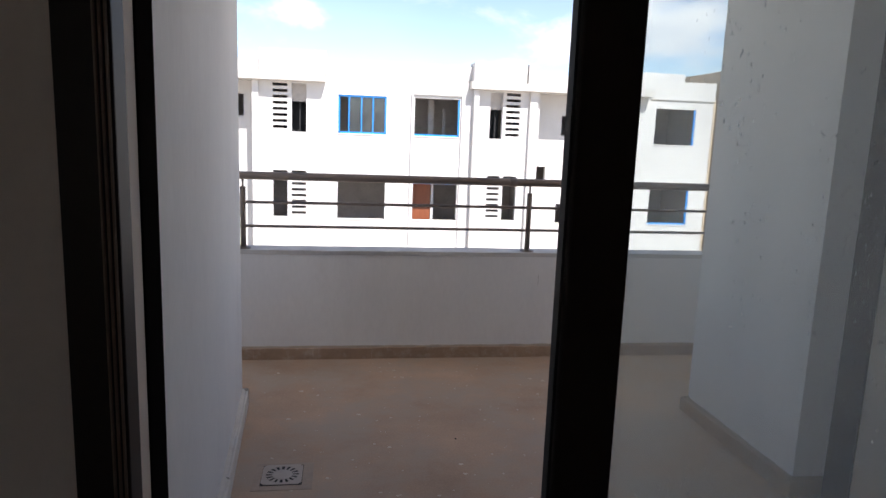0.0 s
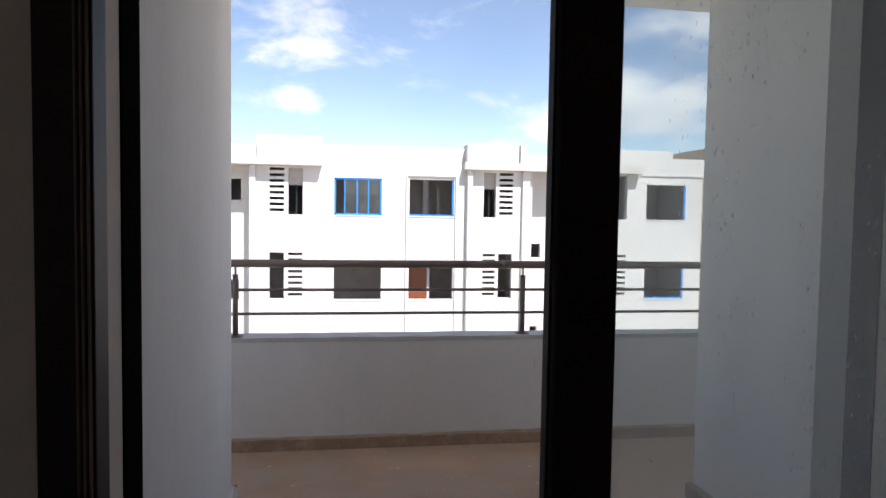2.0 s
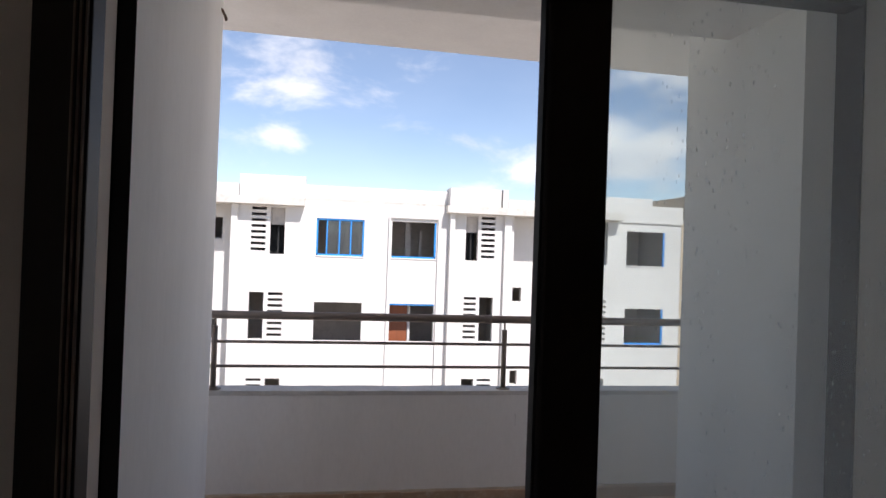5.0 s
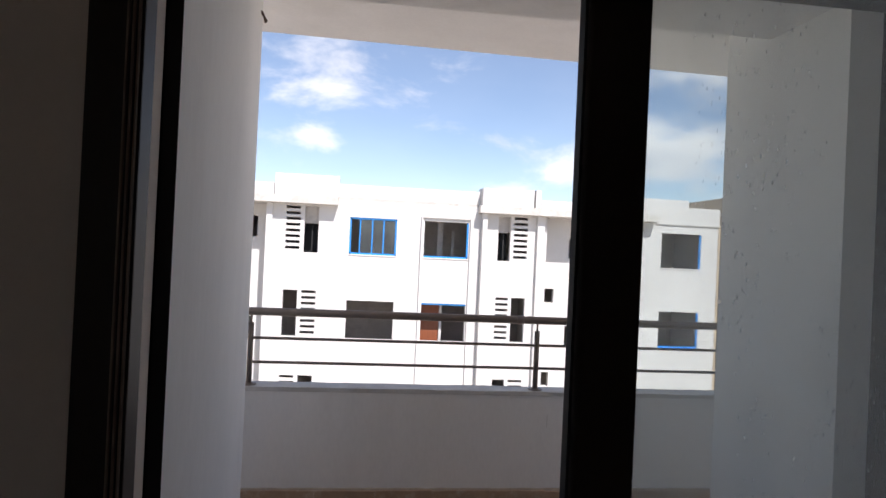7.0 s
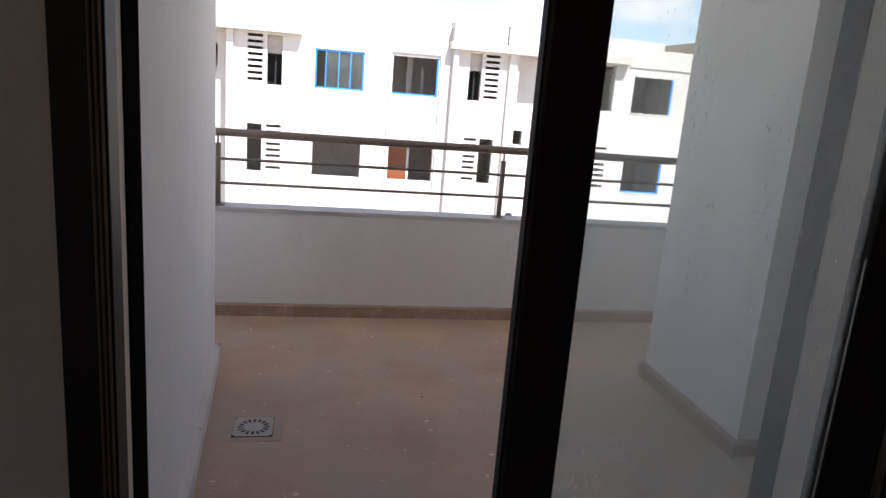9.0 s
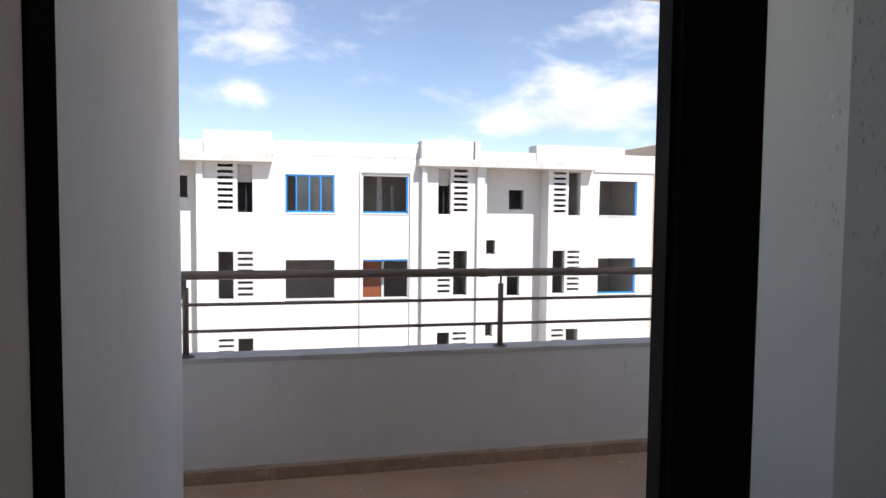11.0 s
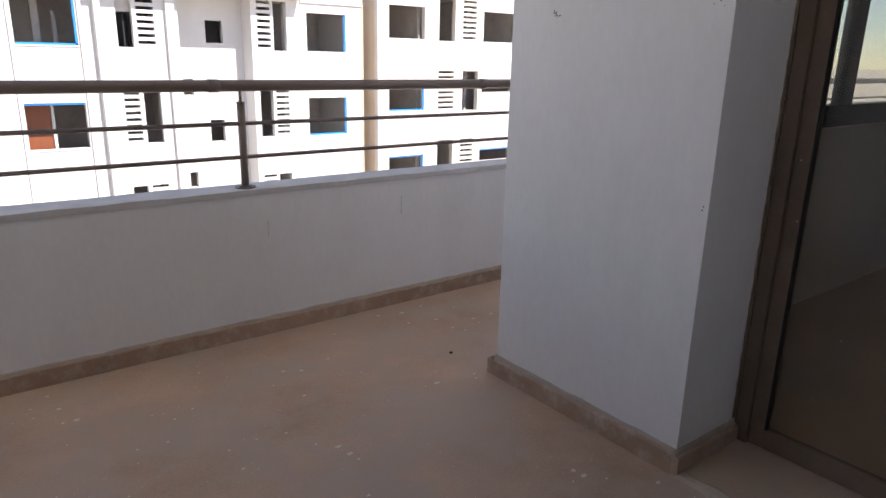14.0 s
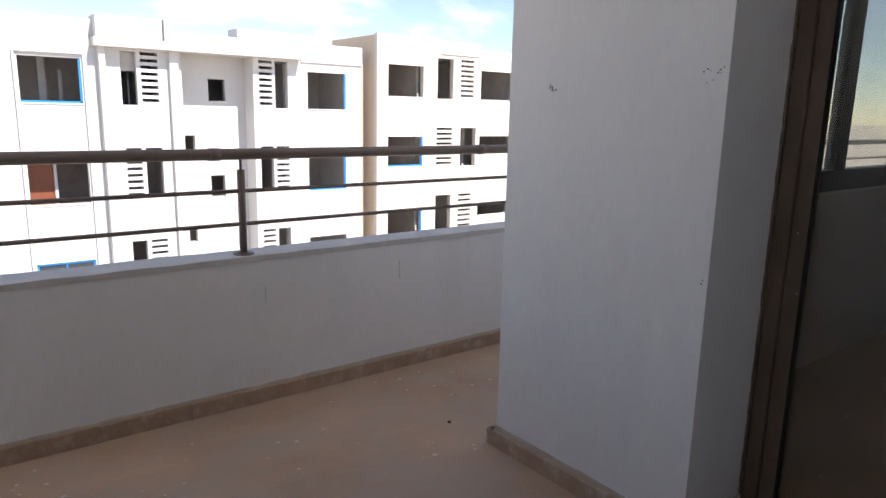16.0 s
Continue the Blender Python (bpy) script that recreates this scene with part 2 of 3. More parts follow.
CLAY = material("dark_crumb", (0.06, 0.045, 0.035), 0.9, bump=0.1)
SCUFF = material("scuffed_plaster", (0.14, 0.125, 0.115), 0.95, vary=0.3, fine=200, coarse=30, bump=0.3)
PATCH = material("cement_patch", (0.47, 0.38, 0.31), 0.9, vary=0.2, stain=(0.5, 0.36, 0.27), amount=0.8, coarse=14, bump=0.3)
HAIR = material("hairline_crack", (0.50, 0.48, 0.46), 0.95, bump=0.0)
PLASTIC = material("grey_plastic", (0.52, 0.46, 0.41), 0.5, vary=0.12, stain=(0.35, 0.29, 0.24), amount=0.5, coarse=12, bump=0.1)
CABLE = material("brown_cable", (0.10, 0.06, 0.04), 0.6, vary=0.1, bump=0.0)
PANE = glass("dusty_door_glass", 0.205, dust_color=(0.90, 0.93, 0.92))
PANE_2 = glass("clean_door_glass", 0.06, (0.88, 0.85, 0.80), spots=False)
PANE_ROOM = glass("room_window_glass", 0.12, spots=False)
PANE_FAR = glass("far_window_glass", 0.18, (0.62, 0.68, 0.70), spots=False, dust_color=(0.4, 0.42, 0.42))


# ---- building helpers ----
def box(bm, x0, x1, y0, y1, z0, z1, bevel=0.0):
    m = Matrix.Translation(((x0 + x1) / 2, (y0 + y1) / 2, (z0 + z1) / 2)) @ Matrix.Diagonal((x1 - x0, y1 - y0, z1 - z0, 1))
    made = bmesh.ops.create_cube(bm, size=1, matrix=m)["verts"]
    if bevel:
        edges = list({e for v in made for e in v.link_edges})
        bmesh.ops.bevel(bm, geom=edges, offset=bevel, segments=2, affect="EDGES", profile=0.6)


def tube(bm, a, b, radius, sides=16):
    a, b = Vector(a), Vector(b)
    m = Matrix.Translation((a + b) / 2) @ (b - a).to_track_quat("Z", "Y").to_matrix().to_4x4()
    bmesh.ops.create_cone(bm, cap_ends=True, segments=sides, radius1=radius, radius2=radius, depth=(b - a).length, matrix=m)


def mesh_of(name, bm, mat, smooth=False):
    me = bpy.data.meshes.new(name)
    bmesh.ops.recalc_face_normals(bm, faces=bm.faces[:])
    bm.to_mesh(me)
    bm.free()
    me.materials.append(mat)
    if smooth:
        for p in me.polygons:
            p.use_smooth = len(p.vertices) == 4
    return me


def thing(name, bm, mat, label="", category="", group="", kind="", smooth=False):
    return tagged(new(name, mesh_of(name, bm, mat, smooth)), label, category, group, kind)


def empty(name, at, label, category, group="", kind=""):
    ob = new(name)
    ob.location = at
    ob.empty_display_size = 0.1
    return tagged(ob, label, category, group, kind)


def part(name, bm, mat, parent, label="", smooth=False):
    ob = new(name, mesh_of(name, bm, mat, smooth))
    ob.parent = parent
    ob.matrix_parent_inverse = Matrix.Translation(-Vector(world_at(parent)))
    return tagged(ob, label)


def world_at(ob):
    """Where an unturned thing or part stands."""
    if ob.parent is None:
        return tuple(ob.location)
    return tuple(Vector(ob.location) + Vector(world_at(ob.parent)) + ob.matrix_parent_inverse.translation)


def boxed(*dims, bevel=0.0):
    bm = bmesh.new()
    box(bm, *dims, bevel)
    return bm


def slab_with_holes(bm, u0, u1, v0, v1, d0, d1, holes, axis="y"):
    """A wall between u0..u1 and v0..v1, from d0 to d1 deep, with rectangular holes (u0, u1, v0, v1) through it."""
    us = sorted({u0, u1, *[min(max(h[i], u0), u1) for h in holes for i in (0, 1)]})
    vs = sorted({v0, v1, *[min(max(h[i], v0), v1) for h in holes for i in (2, 3)]})

    def solid(i, j):
        if i < 0 or j < 0 or i >= len(us) - 1 or j >= len(vs) - 1:
            return False
        cu, cv = (us[i] + us[i + 1]) / 2, (vs[j] + vs[j + 1]) / 2
        return not any(h[0] < cu < h[1] and h[2] < cv < h[3] for h in holes)

    cache = {}

    def vert(u, v, d):
        key = (u, v, d)
        if key not in cache:
            cache[key] = bm.verts.new((u, d, v) if axis == "y" else (d, u, v))
        return cache[key]

    for i in range(len(us) - 1):
        for j in range(len(vs) - 1):
            if not solid(i, j):
                continue
            a, b, c, d = us[i], us[i + 1], vs[j], vs[j + 1]
            for depth in (d0, d1):
                bm.faces.new([vert(a, c, depth), vert(b, c, depth), vert(b, d, depth), vert(a, d, depth)])
            for di, dj, p, q in ((-1, 0, (a, c), (a, d)), (1, 0, (b, c), (b, d)), (0, -1, (a, c), (b, c)), (0, 1, (a, d), (b, d))):
                if not solid(i + di, j + dj):
                    bm.faces.new([vert(*p, d0), vert(*q, d0), vert(*q, d1), vert(*p, d1)])


def structure(name, bm, mat, label, category):
    return thing(name, bm, mat, label, category, kind="structure")


# ---- plan (metres) ----
LEFT, LEFT_NEAR, LEFT_END = -0.338, -0.226, 3.32
PILLAR = 1.822          # side faces of the covered part of the balcony
PAR_IN, PAR_OUT, PAR_TOP = 4.0, 4.15, 0.635
RAIL_Y, RAIL_Z = 4.055, 1.045
IN, OUT = 1.10, 1.485                 # the wall with the sliding door
JL, JR = -0.214, 1.226                # its reveal
CEIL, CEIL_EDGE = 2.376, 2.81         # low ceiling, ending inside the balcony
SLAB, SLAB_EDGE = 2.64, 4.20          # higher underside of the balcony above
D2X = 2.125                           # outer face of the side door

# ---- the storey ----
structure("floor", boxed(-4.0, 8.5, OUT, PAR_OUT, -0.22, 0.0), FLOOR, "dusty terracotta-brown cement balcony floor with paint drops", "floor")
structure("floor_room", boxed(-3.0, 8.5, -3.5, OUT, -0.22, -0.001), FLOOR_IN, "dull beige tiled floor of the empty room", "floor")

wall = bmesh.new()
slab_with_holes(wall, -3.0, D2X + 0.06, 0.0, CEIL, IN, OUT, [(JL, JR, -1, 2.10)])
structure("wall_door", wall, PLASTER, "white plastered wall around the sliding balcony door", "wall")
left_bm = boxed(-3.0, LEFT, OUT, LEFT_END, 0.0, 2.76)
for v in left_bm.verts:
    if v.co.x > -1 and v.co.y < 2:
        v.co.x = LEFT_NEAR
structure("wall_left", left_bm, PLASTER, "white plastered side wall of the balcony", "wall")
structure("pillar", boxed(PILLAR, D2X + 0.06, 2.345, 3.14, 0.0, 2.76), PLASTER, "bluish white plastered wall end beside the side door", "wall")
front = bmesh.new()
slab_with_holes(front, D2X + 0.06, 8.5, 0.0, 2.76, 2.85, 3.14, [(2.95, 6.60, 0.88, 2.10)])
structure("wall_front", front, PLASTER, "white plastered front wall with a window opening", "wall")
side_wall = bmesh.new()
slab_with_holes(side_wall, -3.5, 2.345, 0.0, CEIL, D2X + 0.06, D2X + 0.24, [(OUT + 0.02, 2.345, -1, 2.12)], axis="x")
structure("wall_side", side_wall, PLASTER, "plastered wall with the side door opening", "wall")
structure("wall_room_west", boxed(-3.15, -3.0, -3.5, 3.32, 0.0, CEIL), ROOM_PAINT, "painted room wall", "wall")
# unseen opening, added so daylight from behind fills the dark room
south = bmesh.new()
slab_with_holes(south, -3.15, 8.5, 0.0, CEIL, -3.65, -3.5, [(-2.3, -1.55, 0.9, 2.1)])
structure("wall_room_south", south, ROOM_PAINT, "painted room wall", "wall")
structure("wall_room_east", boxed(8.5, 8.65, -3.65, 3.14, 0.0, CEIL), ROOM_PAINT, "painted room wall", "wall")
structure("wall_lining", boxed(-3.0, -0.2235, IN - 0.012, IN - 0.002, 0.0, CEIL), ROOM_PAINT, "brownish painted inner face of the door wall", "wall")
structure("wall_lining_right", boxed(1.2205, D2X + 0.055, IN - 0.012, IN - 0.002, 0.0, CEIL), ROOM_PAINT, "brownish painted inner face of the door wall", "wall")
structure("ceiling", boxed(-3.15, 8.65, -3.65, CEIL_EDGE, CEIL, 2.9), PLASTER, "plain white plastered ceiling over rooms and balcony", "ceiling")
# underside of the balcony above, reaching out as far as the parapet
upper = boxed(-4.0, 8.5, CEIL_EDGE + 0.002, SLAB_EDGE, SLAB, SLAB + 0.2, bevel=0.006)
for v in upper.verts:
    v.co.z += 0.012 - 0.012 * v.co.x
structure("slab_above", upper, PLASTER, "white plastered underside of the balcony above", "slab")

parapet = structure("parapet", boxed(-4.0, 8.5, PAR_IN, PAR_OUT, 0.0, PAR_TOP - 0.022, bevel=0.004), PLASTER, "low white plastered balcony parapet with faint cracks", "parapet")
cope = bmesh.new()
bmesh.ops.create_grid(cope, x_segments=260, y_segments=5, size=0.5)
for v in cope.verts:
    x, y = v.co.x * 12.5 + 2.25, PAR_IN - 0.004 + (v.co.y + 0.5) * (PAR_OUT - PAR_IN + 0.008)
    w = noise.noise(Vector((x * 7, y * 9, 0)))
    v.co = (x, y + 0.003 * noise.noise(Vector((x * 9, 4, 1))), PAR_TOP + 0.003 * w)
rim = bmesh.ops.extrude_face_region(cope, geom=cope.faces[:])
for v in rim["geom"]:
    if isinstance(v, bmesh.types.BMVert):
        v.co.z = PAR_TOP - 0.024
cope_ob = part("coping", cope, COPING, parapet, "uneven grey cement coping")


# ---- skirting, tile by tile ----
def skirting(name, a, b, outward, height, seed, thick=0.026, mat=SKIRT, label="brown ceramic skirting tiles with smeared grout along the wall foot"):
    """Skirting tiles from a to b on the floor, standing proud of the wall to the side 'outward'."""
    rnd = random.Random(seed)
    a, b, o = Vector((*a, 0)), Vector((*b, 0)), Vector((*outward, 0))
    holder = empty(name, a, label, "skirting", kind="structure")
    length, run, s = (b - a).length, (b - a).normalized(), 0.0
    while s < length - 0.02:
        w = min(0.33 + rnd.uniform(-0.008, 0.008), length - s)
        h, t = height + rnd.uniform(-0.002, 0.002), thick + rnd.uniform(-0.001, 0.002)
        bm = bmesh.new()
        steps = 6
        rows = []
        for k in range(steps + 1):
            p = a + run * (s + 0.0006 + (w - 0.0012) * k / steps)
            top = h + rnd.uniform(-0.0035, 0.002)
            rows.append([bm.verts.new(p + o * d + Vector((0, 0, z))) for d, z in ((0.001, 0), (t, 0), (t, top - 0.004), (t - 0.004, top), (0.001, top))])
        for p, q in zip(rows, rows[1:]):
            for k in range(4):
                bm.faces.new([p[k], p[k + 1], q[k + 1], q[k]])
        bm.faces.new(rows[0])
        bm.faces.new(rows[-1])
        part("skirting_tile", bm, mat, holder)
        s += w
    # grout smeared along the top
    bm = bmesh.new()
    n = int(length / 0.025)
    prev = None
    for k in range(n + 1):
        p = a + run * (length * k / n)
        up = height + 0.004 + 0.005 * noise.noise(Vector((k * 0.31, seed, 0)))
        now = [bm.verts.new(p + o * 0.0005 + Vector((0, 0, height - 0.012))), bm.verts.new(p + o * (thick * 0.8 + 0.004 * noise.noise(Vector((k * 0.4, seed, 5)))) + Vector((0, 0, height - 0.009))), bm.verts.new(p + o * thick * 0.45 + Vector((0, 0, up))), bm.verts.new(p + o * 0.0005 + Vector((0, 0, up + 0.004)))]
        if prev:
            for j in range(3):
                bm.faces.new([prev[j], prev[j + 1], now[j + 1], now[j]])
        if k in (0, n):
            bm.faces.new(now)
        prev = now
    part("grout", bm, MORTAR if mat is SKIRT else mat, holder, "ragged pale grout line")
    return holder


skirting("baseboard_parapet", (-3.0, PAR_IN), (6.2, PAR_IN), (0, -1), 0.068, 1, 0.018)
skirting("baseboard_pillar", (PILLAR, 2.345), (PILLAR, 3.14), (-1, 0), 0.066, 2)
skirting("baseboard_pillar_return", (PILLAR - 0.026, 2.345), (D2X - 0.004, 2.345), (0, -1), 0.066, 3)
skirting("baseboard_pillar_front", (PILLAR - 0.026, 3.14), (6.2, 3.14), (0, 1), 0.066, 4)
skirting("baseboard_left", (LEFT_NEAR, OUT), (LEFT, LEFT_END), (1, 0), 0.078, 5, mat=SKIRT_WHITE, label="skirting tiles painted over white along the side wall")
skirting("baseboard_left_front", (-3.0, LEFT_END), (LEFT + 0.026, LEFT_END), (0, 1), 0.078, 6, mat=SKIRT_WHITE, label="skirting tiles painted over white along the side wall")

# threshold of the side door with a ragged mortar edge
structure("threshold", boxed(PILLAR - 0.005, D2X + 0.2, OUT + 0.002, 2.33, 0.0, 0.012), FLOOR, "dusty cement threshold in front of the side door", "threshold")
edge = bmesh.new()
prev = None
for k in range(41):
    y = 1.5 + 0.835 * k / 40
    c, w = PILLAR - 0.012 + 0.006 * noise.noise(Vector((y * 12, 0, 0))), 0.016 + 0.007 * noise.noise(Vector((y * 17, 3, 0)))
    now = [edge.verts.new((c - w, y, 0.0)), edge.verts.new((c - w * 0.4, y, 0.012)), edge.verts.new((c + w * 0.6, y, 0.017)), edge.verts.new((c + w * 1.6, y, 0.011))]
    if prev:
        for j in range(3):
            edge.faces.new([prev[j], prev[j + 1], now[j + 1], now[j]])
    prev = now
structure("trim_threshold", edge, MORTAR, "ragged pale mortar ridge along the threshold", "mortar ridge")


# ---- the sliding door of the room ----
def door_frame_side(x_edge, sign):
    """One jamb of the room door: x_edge is its inner edge, sign points to the wall."""
    lo, hi = sorted((x_edge, x_edge + sign * 0.070))
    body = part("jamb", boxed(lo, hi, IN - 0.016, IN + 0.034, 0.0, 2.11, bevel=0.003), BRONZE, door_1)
    for k in range(3):
        x = x_edge + sign * (0.004 + 0.007 * k)
        part("track_rib", boxed(min(x, x + sign * 0.0025), max(x, x + sign * 0.0025), IN - 0.022, IN - 0.0155, 0.02, 2.08), BRONZE_DUSTY, body, "thin raised track rib")
    # guide channel of the shutter at the outer end of the reveal
    ch = bmesh.new()
    xo = JL if sign < 0 else JR
    a, b = sorted((xo - sign * 0.006, xo + sign * 0.002))
    box(ch, a, b, OUT - (0.105 if sign < 0 else 0.08), OUT - 0.004, 0.0, 2.0, bevel=0.002)
    part("shutter_guide", ch, GUIDE, door_1, "dark shutter guide channel")


door_1 = empty("door_1", (0.5, IN, 0), "dark bronze aluminium sliding door pushed half open", "sliding door", kind="structure")
door_frame_side(-0.153, -1)
door_frame_side(1.150, 1)
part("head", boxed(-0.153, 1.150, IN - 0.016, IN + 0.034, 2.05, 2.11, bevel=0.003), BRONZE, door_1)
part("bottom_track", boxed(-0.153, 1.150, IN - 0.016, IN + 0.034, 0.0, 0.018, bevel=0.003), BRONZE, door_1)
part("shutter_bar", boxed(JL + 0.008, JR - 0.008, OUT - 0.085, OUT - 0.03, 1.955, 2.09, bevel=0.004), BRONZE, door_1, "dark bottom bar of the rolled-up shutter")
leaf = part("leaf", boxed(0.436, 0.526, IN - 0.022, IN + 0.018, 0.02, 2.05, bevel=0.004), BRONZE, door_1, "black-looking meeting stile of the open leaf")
part("stile_lip", boxed(0.4315, 0.4355, IN - 0.012, IN + 0.012, 0.03, 2.04), SEAL_AND_SHADE, leaf)
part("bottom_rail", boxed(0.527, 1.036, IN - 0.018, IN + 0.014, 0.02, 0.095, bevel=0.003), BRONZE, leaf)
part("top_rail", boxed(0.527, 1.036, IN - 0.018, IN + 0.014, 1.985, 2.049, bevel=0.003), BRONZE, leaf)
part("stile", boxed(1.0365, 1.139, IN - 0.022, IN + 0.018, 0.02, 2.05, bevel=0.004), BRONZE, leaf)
pane = part("pane", boxed(0.520, 1.042, IN - 0.004, IN + 0.001, 0.09, 1.99), PANE, leaf, "dusty rain-spotted glass pane")
pane.visible_shadow = False
part("bare_edge", boxed(1.0335, 1.0362, IN - 0.018, IN - 0.0145, 0.3, 1.12), BARE_METAL, leaf, "worn shiny track edge")

# painted reveal between the frame and the shutter guide
structure("wall_reveal", boxed(JL - 0.001, JL + 0.0022, IN + 0.036, OUT - 0.107, 0.0, 2.095), ROOM_PAINT, "beige painted door reveal", "wall")
structure("wall_reveal_right", boxed(JR - 0.0022, JR + 0.001, IN + 0.036, OUT - 0.082, 0.0, 2.095), ROOM_PAINT, "beige painted door reveal", "wall")

# paint smear on the reveal
smear = bmesh.new()
rs = random.Random(11)
for k in range(26):
    c = Vector((JL + 0.0026, 1.256 + 0.012 * math.sin(k * 0.5) + rs.uniform(-0.004, 0.004), 1.115 + 0.0026 * k + rs.uniform(-0.003, 0.003)))
    bmesh.ops.create_icosphere(smear, subdivisions=1, radius=rs.uniform(0.0022, 0.005), matrix=Matrix.Translation(c) @ Matrix.Diagonal((0.2, 1, 1, 1)))
structure("trim_smear", smear, SCUFF, "dark scuff mark on the door reveal", "scuff")

# ---- the side door of the next room ----
door_2 = empty("door_2", (D2X, 1.9, 0), "dusty bronze aluminium glazed side door, closed", "glazed door", kind="structure")
Y1, Y0 = 2.338, OUT + 0.02
part("jamb", boxed(D2X, D2X + 0.06, Y1 - 0.045, Y1, 0.012, 2.12, bevel=0.003), BRONZE_DUSTY, door_2)
part("jamb", boxed(D2X, D2X + 0.06, Y0, Y0 + 0.045, 0.012, 2.12, bevel=0.003), BRONZE_DUSTY, door_2)
part("head", boxed(D2X, D2X + 0.06, Y0 + 0.045, Y1 - 0.045, 2.06, 2.12, bevel=0.003), BRONZE_DUSTY, door_2)
part("stile", boxed(D2X + 0.012, D2X + 0.048, Y1 - 0.092, Y1 - 0.046, 0.014, 2.06, bevel=0.003), BRONZE_DUSTY, door_2)
part("stile", boxed(D2X + 0.012, D2X + 0.048, Y0 + 0.046, Y0 + 0.105, 0.014, 2.06, bevel=0.003), BRONZE_DUSTY, door_2)
part("bottom_rail", boxed(D2X + 0.012, D2X + 0.048, Y0 + 0.105, Y1 - 0.092, 0.014, 0.075, bevel=0.003), BRONZE_DUSTY, door_2)
part("top_rail", boxed(D2X + 0.012, D2X + 0.048, Y0 + 0.105, Y1 - 0.092, 1.99, 2.06, bevel=0.003), BRONZE_DUSTY, door_2)
part("glazing_bead", boxed(D2X + 0.010, D2X + 0.016, Y1 - 0.100, Y1 - 0.0925, 0.08, 1.99), SEAL_AND_SHADE, door_2)
p2 = part("pane", boxed(D2X + 0.026, D2X + 0.031, Y0 + 0.10, Y1 - 0.09, 0.07, 2.0), PANE_2, door_2, "clear glass pane with a few paint specks")
p2.visible_shadow = False
specks = bmesh.new()
rs = random.Random(5)
for k in range(46):
    y, z, r = rs.uniform(Y0 + 0.12, Y1 - 0.05), rs.uniform(0.1, 1.9), rs.choice((0.0008, 0.0011, 0.0015, 0.0024))
    x = D2X + (0.0255 if y < Y1 - 0.11 else 0.0115 if y < Y1 - 0.046 else -0.0005)
    bmesh.ops.create_icosphere(specks, subdivisions=1, radius=r, matrix=Matrix.Translation((x, y, z)) @ Matrix.Diagonal((0.25, 1, 1.2, 1)))
tagged(part("paint_specks", specks, SPLASH, door_2, "tiny white paint specks"), kind="stuff")

caulk = bmesh.new()
prev = None
for k in range(121):
    z = 0.082 + 2.03 * k / 120
    w = 0.006 + 0.004 * noise.noise(Vector((z * 23, 7, 0)))
    e = 0.004 * noise.noise(Vector((z * 31, 2, 0)))
    now = [caulk.verts.new((D2X - 0.001 - w - e, 2.3448, z)), caulk.verts.new((D2X - 0.002 - w * 0.4, 2.3405 + e * 0.4, z)), caulk.verts.new((D2X - 0.0005, 2.339, z))]
    if prev:
        for j in range(2):
            caulk.faces.new([prev[j], prev[j + 1], now[j + 1], now[j]])
    prev = now
structure("trim_caulk", caulk, BRONZE_DUSTY, "ragged brown sealant beside the side door frame", "sealant")

# ---- window of the next room, seen through the side door ----
window_1 = empty("window_1", (3.85, 2.95, 0.94), "dark aluminium sliding window in the front wall", "window", kind="structure")
wf = bmesh.new()
for d in ((2.95, 6.60, 2.9, 2.98, 0.88, 0.985), (2.95, 6.60, 2.9, 2.98, 2.03, 2.10), (2.95, 3.01, 2.9, 2.98, 0.985, 2.03), (6.54, 6.60, 2.9, 2.98, 0.985, 2.03)):
    box(wf, *d, 0.003)
part("window_frame", wf, BRONZE, window_1)
for x in (3.86, 4.92, 5.75):
    part("mullion", boxed(x, x + 0.12, 2.91, 2.965, 0.985, 2.03, bevel=0.003), BRONZE, window_1)
for a, b in ((3.01, 3.86), (3.98, 4.92), (5.04, 5.75), (5.87, 6.54)):
    wp = part("pane", boxed(a, b, 2.935, 2.940, 0.985, 2.03), PANE_ROOM, window_1)
    wp.visible_shadow = False

# ---- railing on the parapet ----
railing = empty("railing", (1.2, RAIL_Y, PAR_TOP), "grey-brown metal railing bolted on the parapet", "railing")
h = bmesh.new()
tube(h, (-3.9, RAIL_Y, RAIL_Z), (8.4, RAIL_Y, RAIL_Z), 0.0225, 24)
part("handrail", h, STEEL, railing, smooth=True)
for z in (0.897, 0.762):
    h = bmesh.new()
    tube(h, (-3.9, RAIL_Y, z), (8.4, RAIL_Y, z), 0.0085, 12)
    part("rail", h, STEEL, railing, smooth=True)
for k in range(-2, 5):
    x = 1.215 + 1.645 * k
    h = bmesh.new()
    tube(h, (x, RAIL_Y, PAR_TOP), (x, RAIL_Y, 0.978), 0.0155, 16)
    tube(h, (x, RAIL_Y, 0.978), (x, RAIL_Y, 0.983), 0.0165, 16)
    post = part("post", h, STEEL, railing, smooth=True)
    h = bmesh.new()
    tube(h, (x, RAIL_Y, 0.983), (x, RAIL_Y, RAIL_Z - 0.018), 0.006, 10)
    part("pin", h, STEEL, post, smooth=True)
    h = bmesh.new()
    tube(h, (x, RAIL_Y, PAR_TOP + 0.001), (x, RAIL_Y, PAR_TOP + 0.007), 0.042, 24)
    tube(h, (x, RAIL_Y, PAR_TOP + 0.007), (x, RAIL_Y, PAR_TOP + 0.012), 0.026, 20)
    part("base_plate", h, STEEL, post)

